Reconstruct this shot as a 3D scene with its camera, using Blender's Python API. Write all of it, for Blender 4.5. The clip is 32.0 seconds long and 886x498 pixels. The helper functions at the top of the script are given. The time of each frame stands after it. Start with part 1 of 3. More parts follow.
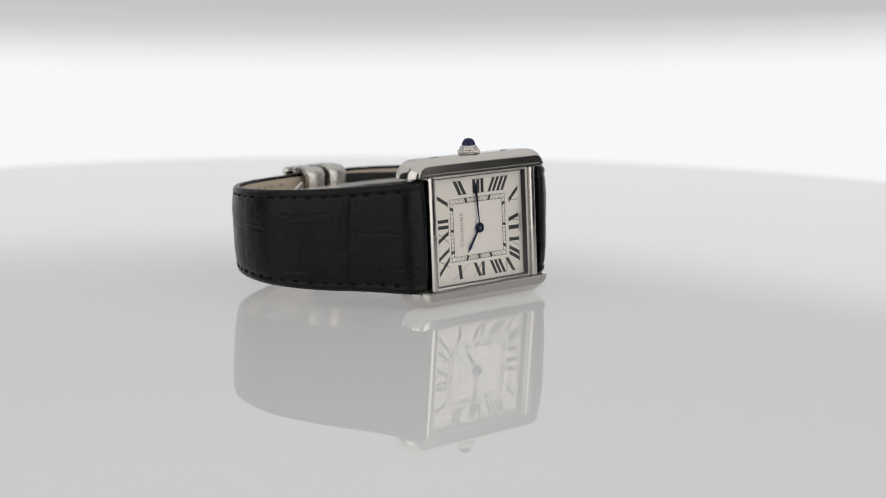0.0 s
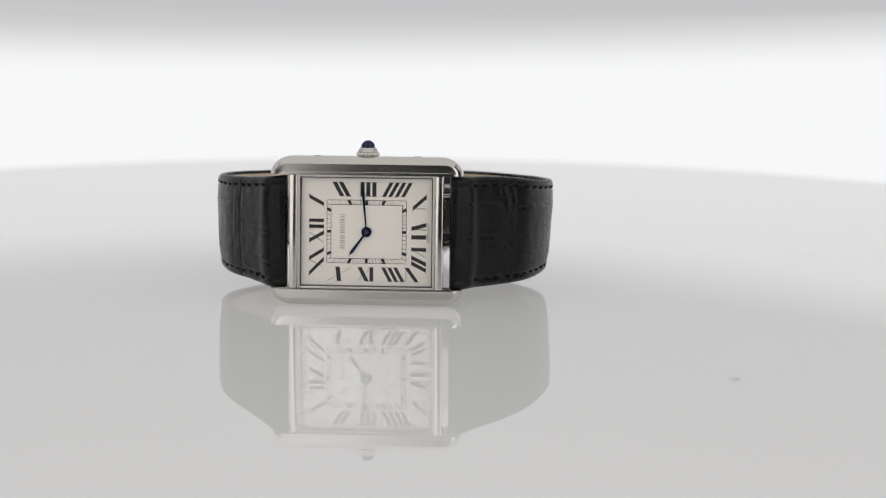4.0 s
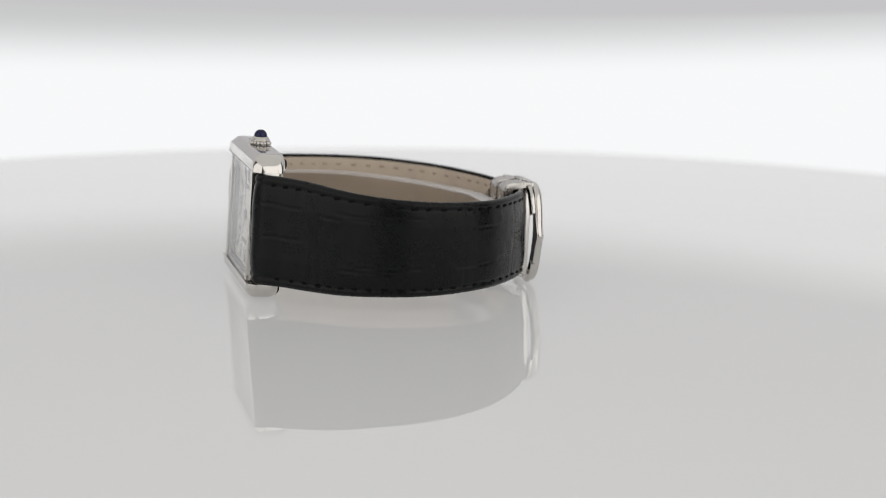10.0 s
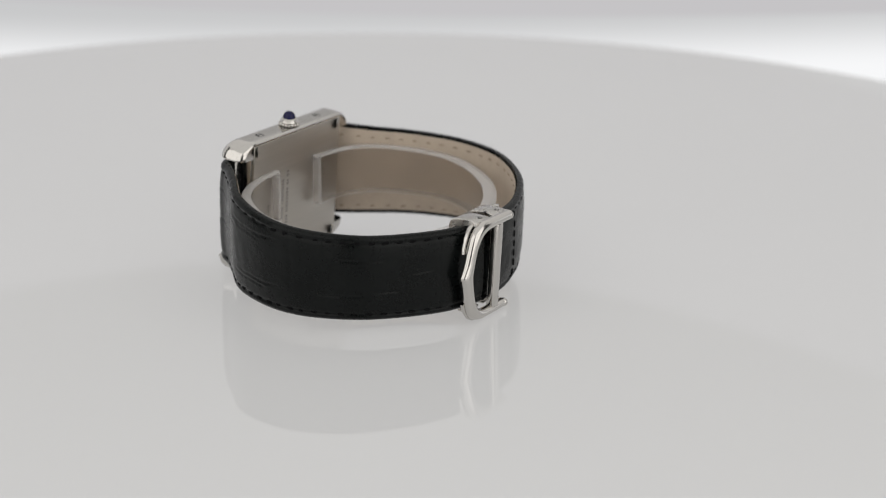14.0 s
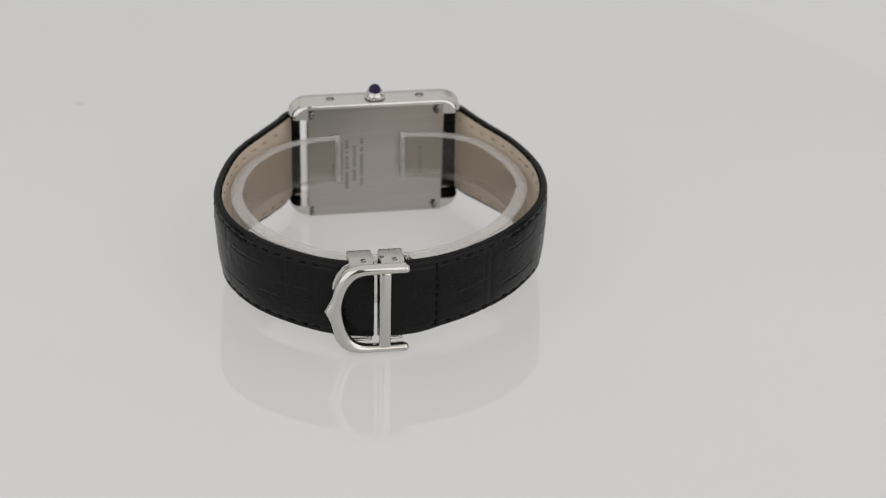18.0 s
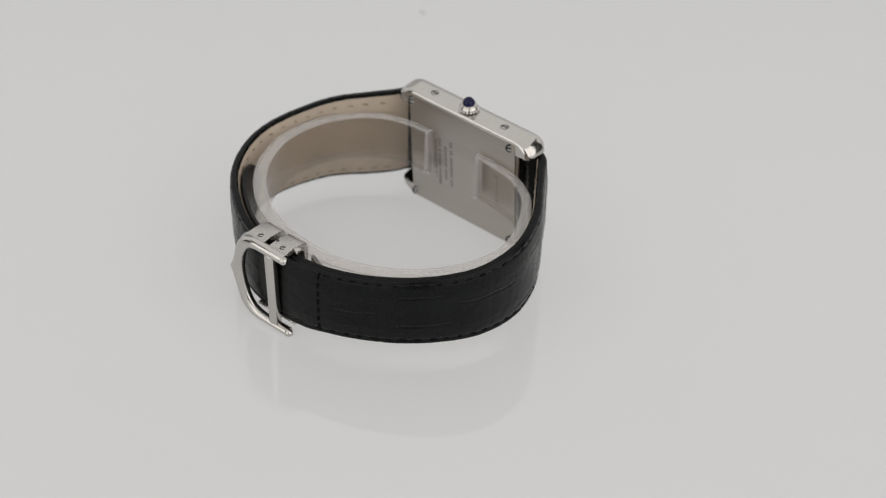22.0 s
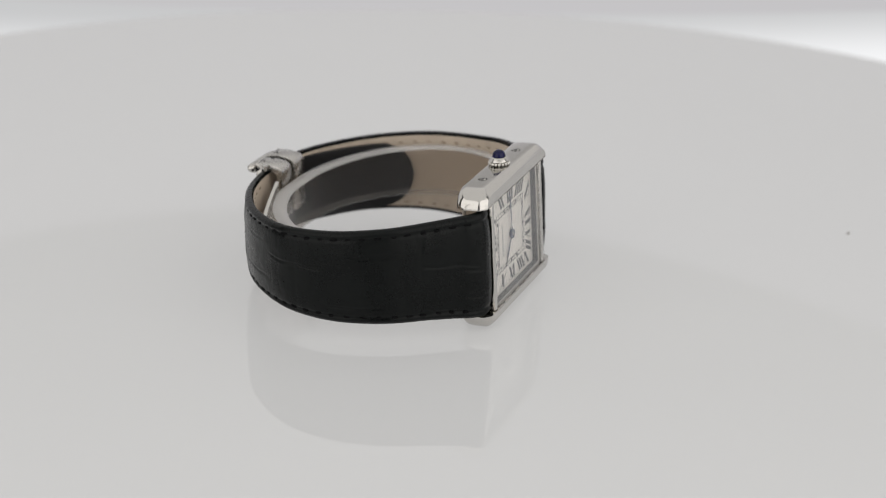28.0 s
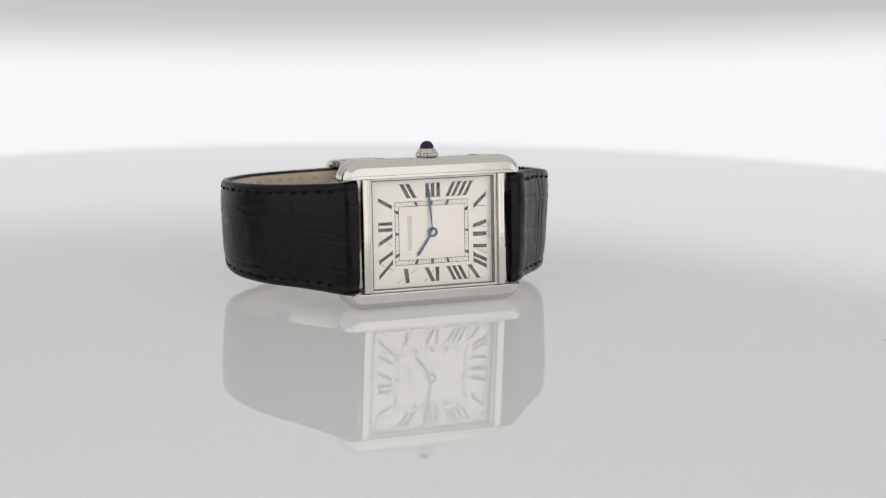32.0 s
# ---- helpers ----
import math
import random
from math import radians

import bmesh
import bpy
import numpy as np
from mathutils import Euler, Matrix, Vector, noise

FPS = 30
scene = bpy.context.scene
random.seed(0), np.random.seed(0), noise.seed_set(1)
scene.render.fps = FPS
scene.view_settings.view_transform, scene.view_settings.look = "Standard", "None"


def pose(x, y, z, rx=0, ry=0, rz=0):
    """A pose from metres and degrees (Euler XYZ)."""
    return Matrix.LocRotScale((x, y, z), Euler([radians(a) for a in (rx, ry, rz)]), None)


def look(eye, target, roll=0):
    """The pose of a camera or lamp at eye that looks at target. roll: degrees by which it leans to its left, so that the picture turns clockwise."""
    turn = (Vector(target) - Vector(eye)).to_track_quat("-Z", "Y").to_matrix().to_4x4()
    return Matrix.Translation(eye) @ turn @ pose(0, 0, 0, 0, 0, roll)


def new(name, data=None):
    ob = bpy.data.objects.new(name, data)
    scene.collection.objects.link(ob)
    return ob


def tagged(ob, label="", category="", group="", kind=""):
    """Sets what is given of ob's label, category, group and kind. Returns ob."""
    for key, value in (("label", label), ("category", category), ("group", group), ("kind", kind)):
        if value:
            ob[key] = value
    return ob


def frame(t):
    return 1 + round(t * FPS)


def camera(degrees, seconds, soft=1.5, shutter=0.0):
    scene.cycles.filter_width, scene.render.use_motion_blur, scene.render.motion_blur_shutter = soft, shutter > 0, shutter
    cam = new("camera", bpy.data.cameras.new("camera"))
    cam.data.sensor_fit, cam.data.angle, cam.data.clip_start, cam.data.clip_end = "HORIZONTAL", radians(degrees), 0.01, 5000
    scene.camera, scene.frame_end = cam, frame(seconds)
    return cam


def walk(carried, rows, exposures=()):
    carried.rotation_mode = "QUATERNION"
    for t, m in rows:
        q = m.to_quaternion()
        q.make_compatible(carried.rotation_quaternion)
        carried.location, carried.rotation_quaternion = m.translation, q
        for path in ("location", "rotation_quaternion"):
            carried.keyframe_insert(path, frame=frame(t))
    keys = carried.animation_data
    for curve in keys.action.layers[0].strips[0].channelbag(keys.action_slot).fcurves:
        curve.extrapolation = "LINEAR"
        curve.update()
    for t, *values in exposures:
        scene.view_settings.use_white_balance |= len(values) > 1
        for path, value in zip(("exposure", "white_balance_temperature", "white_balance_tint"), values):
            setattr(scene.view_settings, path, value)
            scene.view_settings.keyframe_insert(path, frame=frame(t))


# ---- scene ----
cam = camera(25.77, 32.0, soft=1.1)

# seconds, turn of the turntable, lift of the camera's arm (degrees)
ROWS = [
    (0, 43.09, 8.03), (0.5, 37.05, 7.98), (1, 31.02, 7.92), (1.5, 25.01, 7.85), (2, 19.02, 7.82),
    (2.5, 13.07, 7.84), (3, 7.16, 7.86), (3.5, 1.26, 7.87), (4, -4.59, 7.86), (4.5, -10.47, 7.87),
    (5, -16.39, 7.89), (5.5, -22.32, 7.90), (6, -28.39, 7.96), (6.5, -34.50, 8.03), (7, -40.67, 8.10),
    (7.5, -46.88, 8.15), (8, -53.11, 8.17), (8.5, -59.33, 8.11), (9, -65.53, 8.07), (9.5, -71.72, 8.30),
    (10, -77.88, 8.76), (10.5, -84.01, 9.47), (11, -90.09, 10.38), (11.5, -96.12, 11.47), (12, -102.09, 12.70),
    (12.5, -108.00, 14.04), (13, -113.85, 15.46), (13.5, -119.67, 16.93), (14, -125.48, 18.44), (14.5, -131.29, 19.94),
    (15, -137.07, 21.41), (15.5, -142.93, 22.86), (16, -148.84, 24.31), (16.5, -154.76, 25.76), (17, -160.86, 27.19),
    (17.5, -167.00, 28.65), (18, -173.16, 30.15), (18.5, -179.36, 31.66), (19, -185.57, 33.12), (19.5, -191.78, 34.49),
    (20, -197.97, 35.64), (20.5, -204.13, 36.39), (21, -210.25, 36.69), (21.5, -216.30, 36.58), (22, -222.31, 36.03),
    (22.5, -228.30, 35.12), (23, -234.29, 33.92), (23.5, -240.29, 32.56), (24, -246.30, 31.16), (24.5, -252.30, 29.80),
    (25, -258.28, 28.47), (25.5, -264.03, 27.30), (26, -269.78, 25.95), (26.5, -275.54, 24.60), (27, -281.29, 23.20),
    (27.5, -287.04, 21.78), (28, -293.14, 20.25), (28.5, -299.20, 18.75), (29, -305.40, 17.30), (29.5, -311.67, 15.85),
    (30, -317.93, 14.30), (30.5, -324.18, 12.80), (31, -330.38, 11.30), (31.5, -336.58, 9.75), (31.6, -337.45, 9.48),
    (31.7, -337.98, 9.28), (31.8, -338.31, 9.13), (31.9, -338.54, 9.02), (32, -338.64, 8.95)]
MM = 0.001
ARM_PIVOT = Vector((0, 2.53 * MM, 15.54 * MM))
ARM_LENGTH = 384.36 * MM
AXIS = Vector((0.97 * MM, 27.31 * MM, 0))          # the turntable's axis in the watch's own space


def arm_pose(lift):
    """The swinging arm: x to the right, y away from the camera, z up."""
    return Matrix.Translation(ARM_PIVOT) @ Matrix.Rotation(radians(-lift), 4, "X")


def eye_pose(lift):
    head = Matrix.Rotation(-0.0307, 4, "Y") @ Matrix.Rotation(-0.02488, 4, "X") @ Matrix.Rotation(0.00454, 4, "Z")
    return arm_pose(lift) @ Matrix.Translation((0, -ARM_LENGTH, 0)) @ Matrix.Rotation(radians(90), 4, "X") @ head


def watch_pose(turn):
    return Matrix.Rotation(radians(turn), 4, "Z") @ Matrix.Translation(-AXIS)


def nod(t):
    """The head sinks a little as the arm comes down."""
    f = min(1.0, max(0.0, (t - 25.5) / 3.0))
    return Matrix.Rotation(radians(-0.055) * f * f * (3 - 2 * f), 4, "X")


walk(cam, [(t, eye_pose(lift) @ nod(t)) for t, turn, lift in ROWS])
cam.data.dof.use_dof = True
cam.data.dof.focus_distance = 0.362
cam.data.dof.aperture_fstop = 17.0

# ---- light ----
world = bpy.data.worlds.new("studio")
scene.world = world
world.use_nodes = True
world.node_tree.nodes["Background"].inputs[0].default_value = (0.9, 0.92, 1.0, 1)
world.node_tree.nodes["Background"].inputs[1].default_value = 0.05
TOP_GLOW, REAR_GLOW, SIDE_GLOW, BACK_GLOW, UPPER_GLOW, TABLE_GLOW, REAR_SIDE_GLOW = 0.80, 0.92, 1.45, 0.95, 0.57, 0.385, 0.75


# ---- materials ----
def material(name, color, rough=0.5, metal=0.0, grain=0.0, scale=400.0, bump=0.0, coat=0.0, stretch=(1, 1, 1), ior=1.5, spread=0.12, spec=0.5):
    """A surface with colour variation and fine relief at two scales."""
    m = bpy.data.materials.new(name)
    m.use_nodes = True
    nt = m.node_tree
    b = nt.nodes["Principled BSDF"]
    b.inputs["Base Color"].default_value = (*color, 1)
    b.inputs["Roughness"].default_value = rough
    b.inputs["Metallic"].default_value = metal
    b.inputs["IOR"].default_value = ior
    b.inputs["Coat Weight"].default_value = coat
    b.inputs["Specular IOR Level"].default_value = spec
    b.inputs["Coat Roughness"].default_value = 0.08
    if grain or bump:
        tc = nt.nodes.new("ShaderNodeTexCoord")
        mp = nt.nodes.new("ShaderNodeMapping")
        mp.inputs["Scale"].default_value = stretch
        nt.links.new(tc.outputs["Object"], mp.inputs[0])
        fine = nt.nodes.new("ShaderNodeTexNoise")
        fine.inputs["Scale"].default_value = scale
        fine.inputs["Detail"].default_value = 5
        wide = nt.nodes.new("ShaderNodeTexNoise")
        wide.inputs["Scale"].default_value = scale * 0.13
        for n in (fine, wide):
            nt.links.new(mp.outputs[0], n.inputs["Vector"])
        both = nt.nodes.new("ShaderNodeMath")
        both.operation = "MULTIPLY_ADD"
        nt.links.new(wide.outputs["Fac"], both.inputs[0])
        both.inputs[1].default_value = 0.6
        half = nt.nodes.new("ShaderNodeMath")
        half.operation = "MULTIPLY"
        half.inputs[1].default_value = 0.4
        nt.links.new(fine.outputs["Fac"], half.inputs[0])
        nt.links.new(half.outputs[0], both.inputs[2])
        if grain:
            ramp = nt.nodes.new("ShaderNodeMapRange")
            ramp.inputs["From Min"].default_value = 0.3
            ramp.inputs["From Max"].default_value = 0.7
            ramp.inputs["To Min"].default_value = 1 - grain
            ramp.inputs["To Max"].default_value = 1 + grain
            nt.links.new(both.outputs[0], ramp.inputs["Value"])
            mul = nt.nodes.new("ShaderNodeVectorMath")
            mul.operation = "SCALE"
            mul.inputs[0].default_value = color
            nt.links.new(ramp.outputs[0], mul.inputs["Scale"])
            nt.links.new(mul.outputs[0], b.inputs["Base Color"])
            rr = nt.nodes.new("ShaderNodeMapRange")
            rr.inputs["From Min"].default_value = 0.3
            rr.inputs["From Max"].default_value = 0.7
            rr.inputs["To Min"].default_value = max(0.02, rough - spread * rough)
            rr.inputs["To Max"].default_value = min(1, rough + spread * rough)
            nt.links.new(both.outputs[0], rr.inputs["Value"])
            nt.links.new(rr.outputs[0], b.inputs["Roughness"])
        if bump:
            bp = nt.nodes.new("ShaderNodeBump")
            bp.inputs["Strength"].default_value = 1.0
            bp.inputs["Distance"].default_value = bump
            nt.links.new(fine.outputs["Fac"], bp.inputs["Height"])
            nt.links.new(bp.outputs[0], b.inputs["Normal"])
    return m


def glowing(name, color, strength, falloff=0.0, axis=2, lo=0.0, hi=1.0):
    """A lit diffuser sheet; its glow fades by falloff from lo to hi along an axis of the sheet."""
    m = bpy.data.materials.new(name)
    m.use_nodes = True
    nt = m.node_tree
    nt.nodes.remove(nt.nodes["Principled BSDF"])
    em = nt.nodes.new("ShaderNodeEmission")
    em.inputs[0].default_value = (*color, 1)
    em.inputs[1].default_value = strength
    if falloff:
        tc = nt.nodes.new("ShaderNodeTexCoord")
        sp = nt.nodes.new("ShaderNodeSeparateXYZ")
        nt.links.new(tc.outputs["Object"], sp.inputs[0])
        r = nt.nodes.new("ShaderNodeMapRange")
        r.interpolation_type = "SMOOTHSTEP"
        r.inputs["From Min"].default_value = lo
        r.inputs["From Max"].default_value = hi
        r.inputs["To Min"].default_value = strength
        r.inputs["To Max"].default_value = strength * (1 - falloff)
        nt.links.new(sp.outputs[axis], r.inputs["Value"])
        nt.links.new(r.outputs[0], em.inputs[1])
    nt.links.new(em.outputs[0], nt.nodes["Material Output"].inputs[0])
    return m


def clear(name, tint, milk, rough, face=0.045):
    """Clear sheet: see-through, a little milky where it is plastic, with a mirror gloss that grows at grazing angles."""
    m = bpy.data.materials.new(name)
    m.use_nodes = True
    nt = m.node_tree
    nt.nodes.remove(nt.nodes["Principled BSDF"])
    tr = nt.nodes.new("ShaderNodeBsdfTransparent")
    tr.inputs[0].default_value = (*tint, 1)
    df = nt.nodes.new("ShaderNodeBsdfDiffuse")
    df.inputs[0].default_value = (0.86, 0.845, 0.83, 1)
    gl = nt.nodes.new("ShaderNodeBsdfGlossy")
    gl.inputs["Roughness"].default_value = rough
    lw = nt.nodes.new("ShaderNodeLayerWeight")
    lw.inputs[0].default_value = 0.5
    pw = nt.nodes.new("ShaderNodeMath")
    pw.operation = "POWER"
    pw.inputs[1].default_value = 5
    ad = nt.nodes.new("ShaderNodeMath")
    ad.operation = "MULTIPLY_ADD"
    ad.inputs[1].default_value = 0.9 - face
    ad.inputs[2].default_value = face
    nt.links.new(lw.outputs["Facing"], pw.inputs[0])
    nt.links.new(pw.outputs[0], ad.inputs[0])
    body = nt.nodes.new("ShaderNodeMixShader")
    body.inputs[0].default_value = milk
    nt.links.new(tr.outputs[0], body.inputs[1])
    nt.links.new(df.outputs[0], body.inputs[2])
    mix = nt.nodes.new("ShaderNodeMixShader")
    nt.links.new(ad.outputs[0], mix.inputs[0])
    nt.links.new(body.outputs[0], mix.inputs[1])
    nt.links.new(gl.outputs[0], mix.inputs[2])
    nt.links.new(mix.outputs[0], nt.nodes["Material Output"].inputs[0])
    return m


ACRYLIC = material("glowing_white_acrylic", (0.235, 0.237, 0.235), 0.3, grain=0.012, scale=60, coat=1.0, spec=0.0)
acrylic = ACRYLIC.node_tree.nodes["Principled BSDF"]        # translucent look: emission put in place of light from below, under a polished skin
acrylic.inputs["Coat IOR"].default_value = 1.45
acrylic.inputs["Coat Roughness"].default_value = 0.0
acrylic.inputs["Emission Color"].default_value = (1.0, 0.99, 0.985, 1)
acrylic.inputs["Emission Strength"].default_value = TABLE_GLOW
POLISHED = material("polished_steel", (0.56, 0.543, 0.515), 0.135, 1.0, grain=0.02, scale=900, spread=0.3)
BRUSHED = material("brushed_steel", (0.47, 0.443, 0.405), 0.37, 1.0, grain=0.07, scale=2500, bump=0.000012, stretch=(0.05, 1, 1))
SATIN = material("satin_steel", (0.50, 0.485, 0.46), 0.27, 1.0, grain=0.04, scale=1500)
FLANGE = material("matt_steel_flange", (0.62, 0.60, 0.57), 0.45, 1.0, grain=0.05, scale=2000)
SCREW = material("dark_slot", (0.02, 0.02, 0.02), 0.4)
DIAL = material("silvered_dial", (0.82, 0.78, 0.72), 0.42, 0.3, grain=0.012, scale=5000, bump=0.000002)
PRINT = material("black_print", (0.012, 0.012, 0.014), 0.35)
FINE_PRINT = material("grey_print", (0.10, 0.10, 0.10), 0.4)
MARK = material("pale_grey_print", (0.20, 0.20, 0.20), 0.4)
BLUED = material("blued_steel", (0.035, 0.055, 0.13), 0.16, 0.9, grain=0.05, scale=3000)
SAPPHIRE = material("blue_cabochon", (0.0022, 0.0026, 0.036), 0.07, 0.0, coat=0.0, grain=0.2, scale=900, spec=0.3)
LEATHER = material("black_leather", (0.0036, 0.0045, 0.0044), 0.29, 0.0, grain=0.3, scale=1300, bump=0.000022, spread=0.3, spec=0.14)
EDGE = material("painted_leather_edge", (0.007, 0.007, 0.0075), 0.4, 0.0, grain=0.2, scale=900, bump=0.00003, spec=0.2)
LINING = material("beige_lining_leather", (0.42, 0.35, 0.278), 0.65, 0.0, grain=0.10, scale=1600, bump=0.00004)
THREAD = material("black_thread", (0.004, 0.004, 0.0045), 0.9, 0.0, grain=0.2, scale=4000, spec=0.1)
PALE_THREAD = material("tan_thread", (0.23, 0.18, 0.13), 0.7, 0.0, grain=0.2, scale=4000)
CRYSTAL = clear("sapphire_crystal", (1, 1, 1), 0.0, 0.0, 0.05)
PLASTIC = clear("clear_plastic", (0.90, 0.885, 0.87), 0.012, 0.25, 0.012)
MILKY = clear("frosted_plastic", (0.90, 0.89, 0.885), 0.21, 0.35, 0.05)
FAINT = clear("faintly_frosted_plastic", (0.94, 0.935, 0.93), 0.05, 0.35, 0.03)
ENGRAVED = material("engraved_grey", (0.25, 0.235, 0.22), 0.5, 0.6)
DUST = material("dust", (0.42, 0.41, 0.40), 0.9, grain=0.2, scale=3000)
ROOM = material("grey_studio_wall", (0.16, 0.16, 0.165), 0.8, grain=0.06, scale=5)
HOUSING = material("grey_housing", (0.30, 0.30, 0.31), 0.55, grain=0.05, scale=60)
# the backdrop's grey upper fade is put into the emission of these two sheets
GLOW_BACK = glowing("fading_backlit_sheet", (0.985, 0.99, 1.0), BACK_GLOW, 0.38, 2, 0.039, 0.0592)
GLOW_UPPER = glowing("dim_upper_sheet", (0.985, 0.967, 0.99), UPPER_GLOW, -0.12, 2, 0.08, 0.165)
GLOW_REAR = glowing("rear_sheet", (1.0, 0.985, 0.97), REAR_GLOW, 0.50, 1, 0.39, 0.05)
GLOW_TOP = glowing("overhead_sheet", (1.0, 0.985, 0.96), TOP_GLOW)
GLOW_REAR_SIDE = glowing("rear_side_sheet", (1.0, 0.98, 0.96), REAR_SIDE_GLOW)
GLOW_SIDE = {-1: glowing("side_sheet_dimmer", (1.0, 0.975, 0.945), SIDE_GLOW * 0.95), 1: glowing("side_sheet", (1.0, 0.975, 0.945), SIDE_GLOW * 1.07)}


# ---- mesh helpers (millimetres) ----
def finish(name, bm, mat, smooth=35):
    me = bpy.data.meshes.new(name)
    bmesh.ops.recalc_face_normals(bm, faces=bm.faces)
    bm.to_mesh(me)
    bm.free()
    me.transform(Matrix.Scale(MM, 4))
    me.materials.append(mat)
    if smooth:
        me.polygons.foreach_set("use_smooth", [True] * len(me.polygons))
        me.set_sharp_from_angle(angle=radians(smooth))
    me.update()
    return me


def part(name, bm, mat, parent, label="", smooth=35):
    ob = new(name, finish(name, bm, mat, smooth))
    ob.parent = parent
    if label:
        tagged(ob, label)
    return ob


def shared(name, me, parent, m):
    ob = new(name, me)
    ob.parent = parent
    ob.matrix_basis = m
    return ob


def box(bm, x0, x1, y0, y1, z0, z1, bevel=0.0):
    g = bmesh.ops.create_cube(bm, size=1)
    for v in g["verts"]:
        v.co = Vector(((x0 + x1) / 2 + v.co.x * (x1 - x0), (y0 + y1) / 2 + v.co.y * (y1 - y0), (z0 + z1) / 2 + v.co.z * (z1 - z0)))
    if bevel:
        es = list({e for v in g["verts"] for e in v.link_edges})
        bmesh.ops.bevel(bm, geom=es, offset=bevel, segments=3, affect="EDGES", profile=0.5)
    return bm


def prism(bm, pts, y0, y1):
    """A plate: an outline in x and z, from y0 to y1."""
    a = [bm.verts.new((x, y0, z)) for x, z in pts]
    b = [bm.verts.new((x, y1, z)) for x, z in pts]
    n = len(pts)
    bm.faces.new(a)
    bm.faces.new(b[::-1])
    for i in range(n):
        bm.faces.new((a[i], b[i], b[(i + 1) % n], a[(i + 1) % n]))
    return bm


def lathe(bm, profile, cx=0.0, cy=0.0, n=40):
    """A turned body about an upright axis: rows of radius and height."""
    rings = []
    for r, z in profile:
        rings.append([bm.verts.new((cx + max(r, 1e-4) * math.cos(2 * math.pi * i / n), cy + max(r, 1e-4) * math.sin(2 * math.pi * i / n), z)) for i in range(n)])
    for a, b in zip(rings, rings[1:]):
        for i in range(n):
            bm.faces.new((a[i], a[(i + 1) % n], b[(i + 1) % n], b[i]))
    bm.faces.new(rings[0][::-1])
    bm.faces.new(rings[-1])
    return bm


def disc_y(bm, cx, cz, y0, y1, r, n=24):
    return prism(bm, [(cx + r * math.cos(2 * math.pi * i / n), cz + r * math.sin(2 * math.pi * i / n)) for i in range(n)], y0, y1)


def catmull(points, n=16):
    P = [Vector(p) for p in points]
    Q = [2 * P[0] - P[1], *P, 2 * P[-1] - P[-2]]
    out = []
    for i in range(1, len(Q) - 2):
        a, b, c, d = Q[i - 1:i + 3]
        for k in range(n):
            t = k / n
            out.append(0.5 * (2 * b + (c - a) * t + (2 * a - 5 * b + 4 * c - d) * t * t + (3 * b - a - 3 * c + d) * t ** 3))
    out.append(P[-1])
    return out


def resample(pts, count):
    run = [0.0]
    for a, b in zip(pts, pts[1:]):
        run.append(run[-1] + (b - a).length)
    out, j = [], 0
    for i in range(count):
        s = run[-1] * i / (count - 1)
        while j < len(run) - 2 and run[j + 1] < s:
            j += 1
        f = (s - run[j]) / max(1e-9, run[j + 1] - run[j])
        out.append((s, pts[j].lerp(pts[j + 1], min(1, f))))
    return out, run[-1]


# ---- studio ----
def studio():
    H = 1500
    for name, dims in (("wall_north", (-H, H, H, H + 60, -700, 1400)), ("wall_south", (-H, H, -H - 60, -H, -700, 1400)),
                       ("wall_east", (H, H + 60, -H, H, -700, 1400)), ("wall_west", (-H - 60, -H, -H, H, -700, 1400)),
                       ("floor", (-H, H, -H, H, -760, -700)), ("ceiling", (-H, H, -H, H, 1400, 1460))):
        ob = new(name, finish(name, box(bmesh.new(), *dims), ROOM, 0))
        tagged(ob, "plain dark grey studio " + name.split("_")[0], name.split("_")[0], kind="structure")


def softbox(name, label, m, w, h, glow, rod=0, hung=False):
    """A flat lamp in a shallow housing that shines along its -z."""
    root = tagged(new(name), label, "light")
    root.matrix_basis = m
    bm = bmesh.new()
    box(bm, -w / 2, w / 2, -h / 2, h / 2, 6, 40, 4)
    part("housing", bm, HOUSING, root)
    bm = bmesh.new()
    box(bm, -w / 2 + 6, w / 2 - 6, -h / 2 + 6, h / 2 - 6, 0, 5.5, 1)
    part("diffuser", bm, glow, root, "white glowing diffuser sheet", 0)
    # the rod or stand that holds it
    eye = m.translation / MM
    back = m.to_3x3() @ Vector((0, 0, 24)) + eye
    bm = lathe(bmesh.new(), [(9, back.z), (9, 1400)] if rod or hung else [(150, -700), (150, -692), (12, -686), (12, back.z)], back.x, back.y, 20)
    pole = part("hanger" if rod or hung else "stand", bm, HOUSING, root, "grey steel pole")
    pole.matrix_basis = m.inverted()
    return root


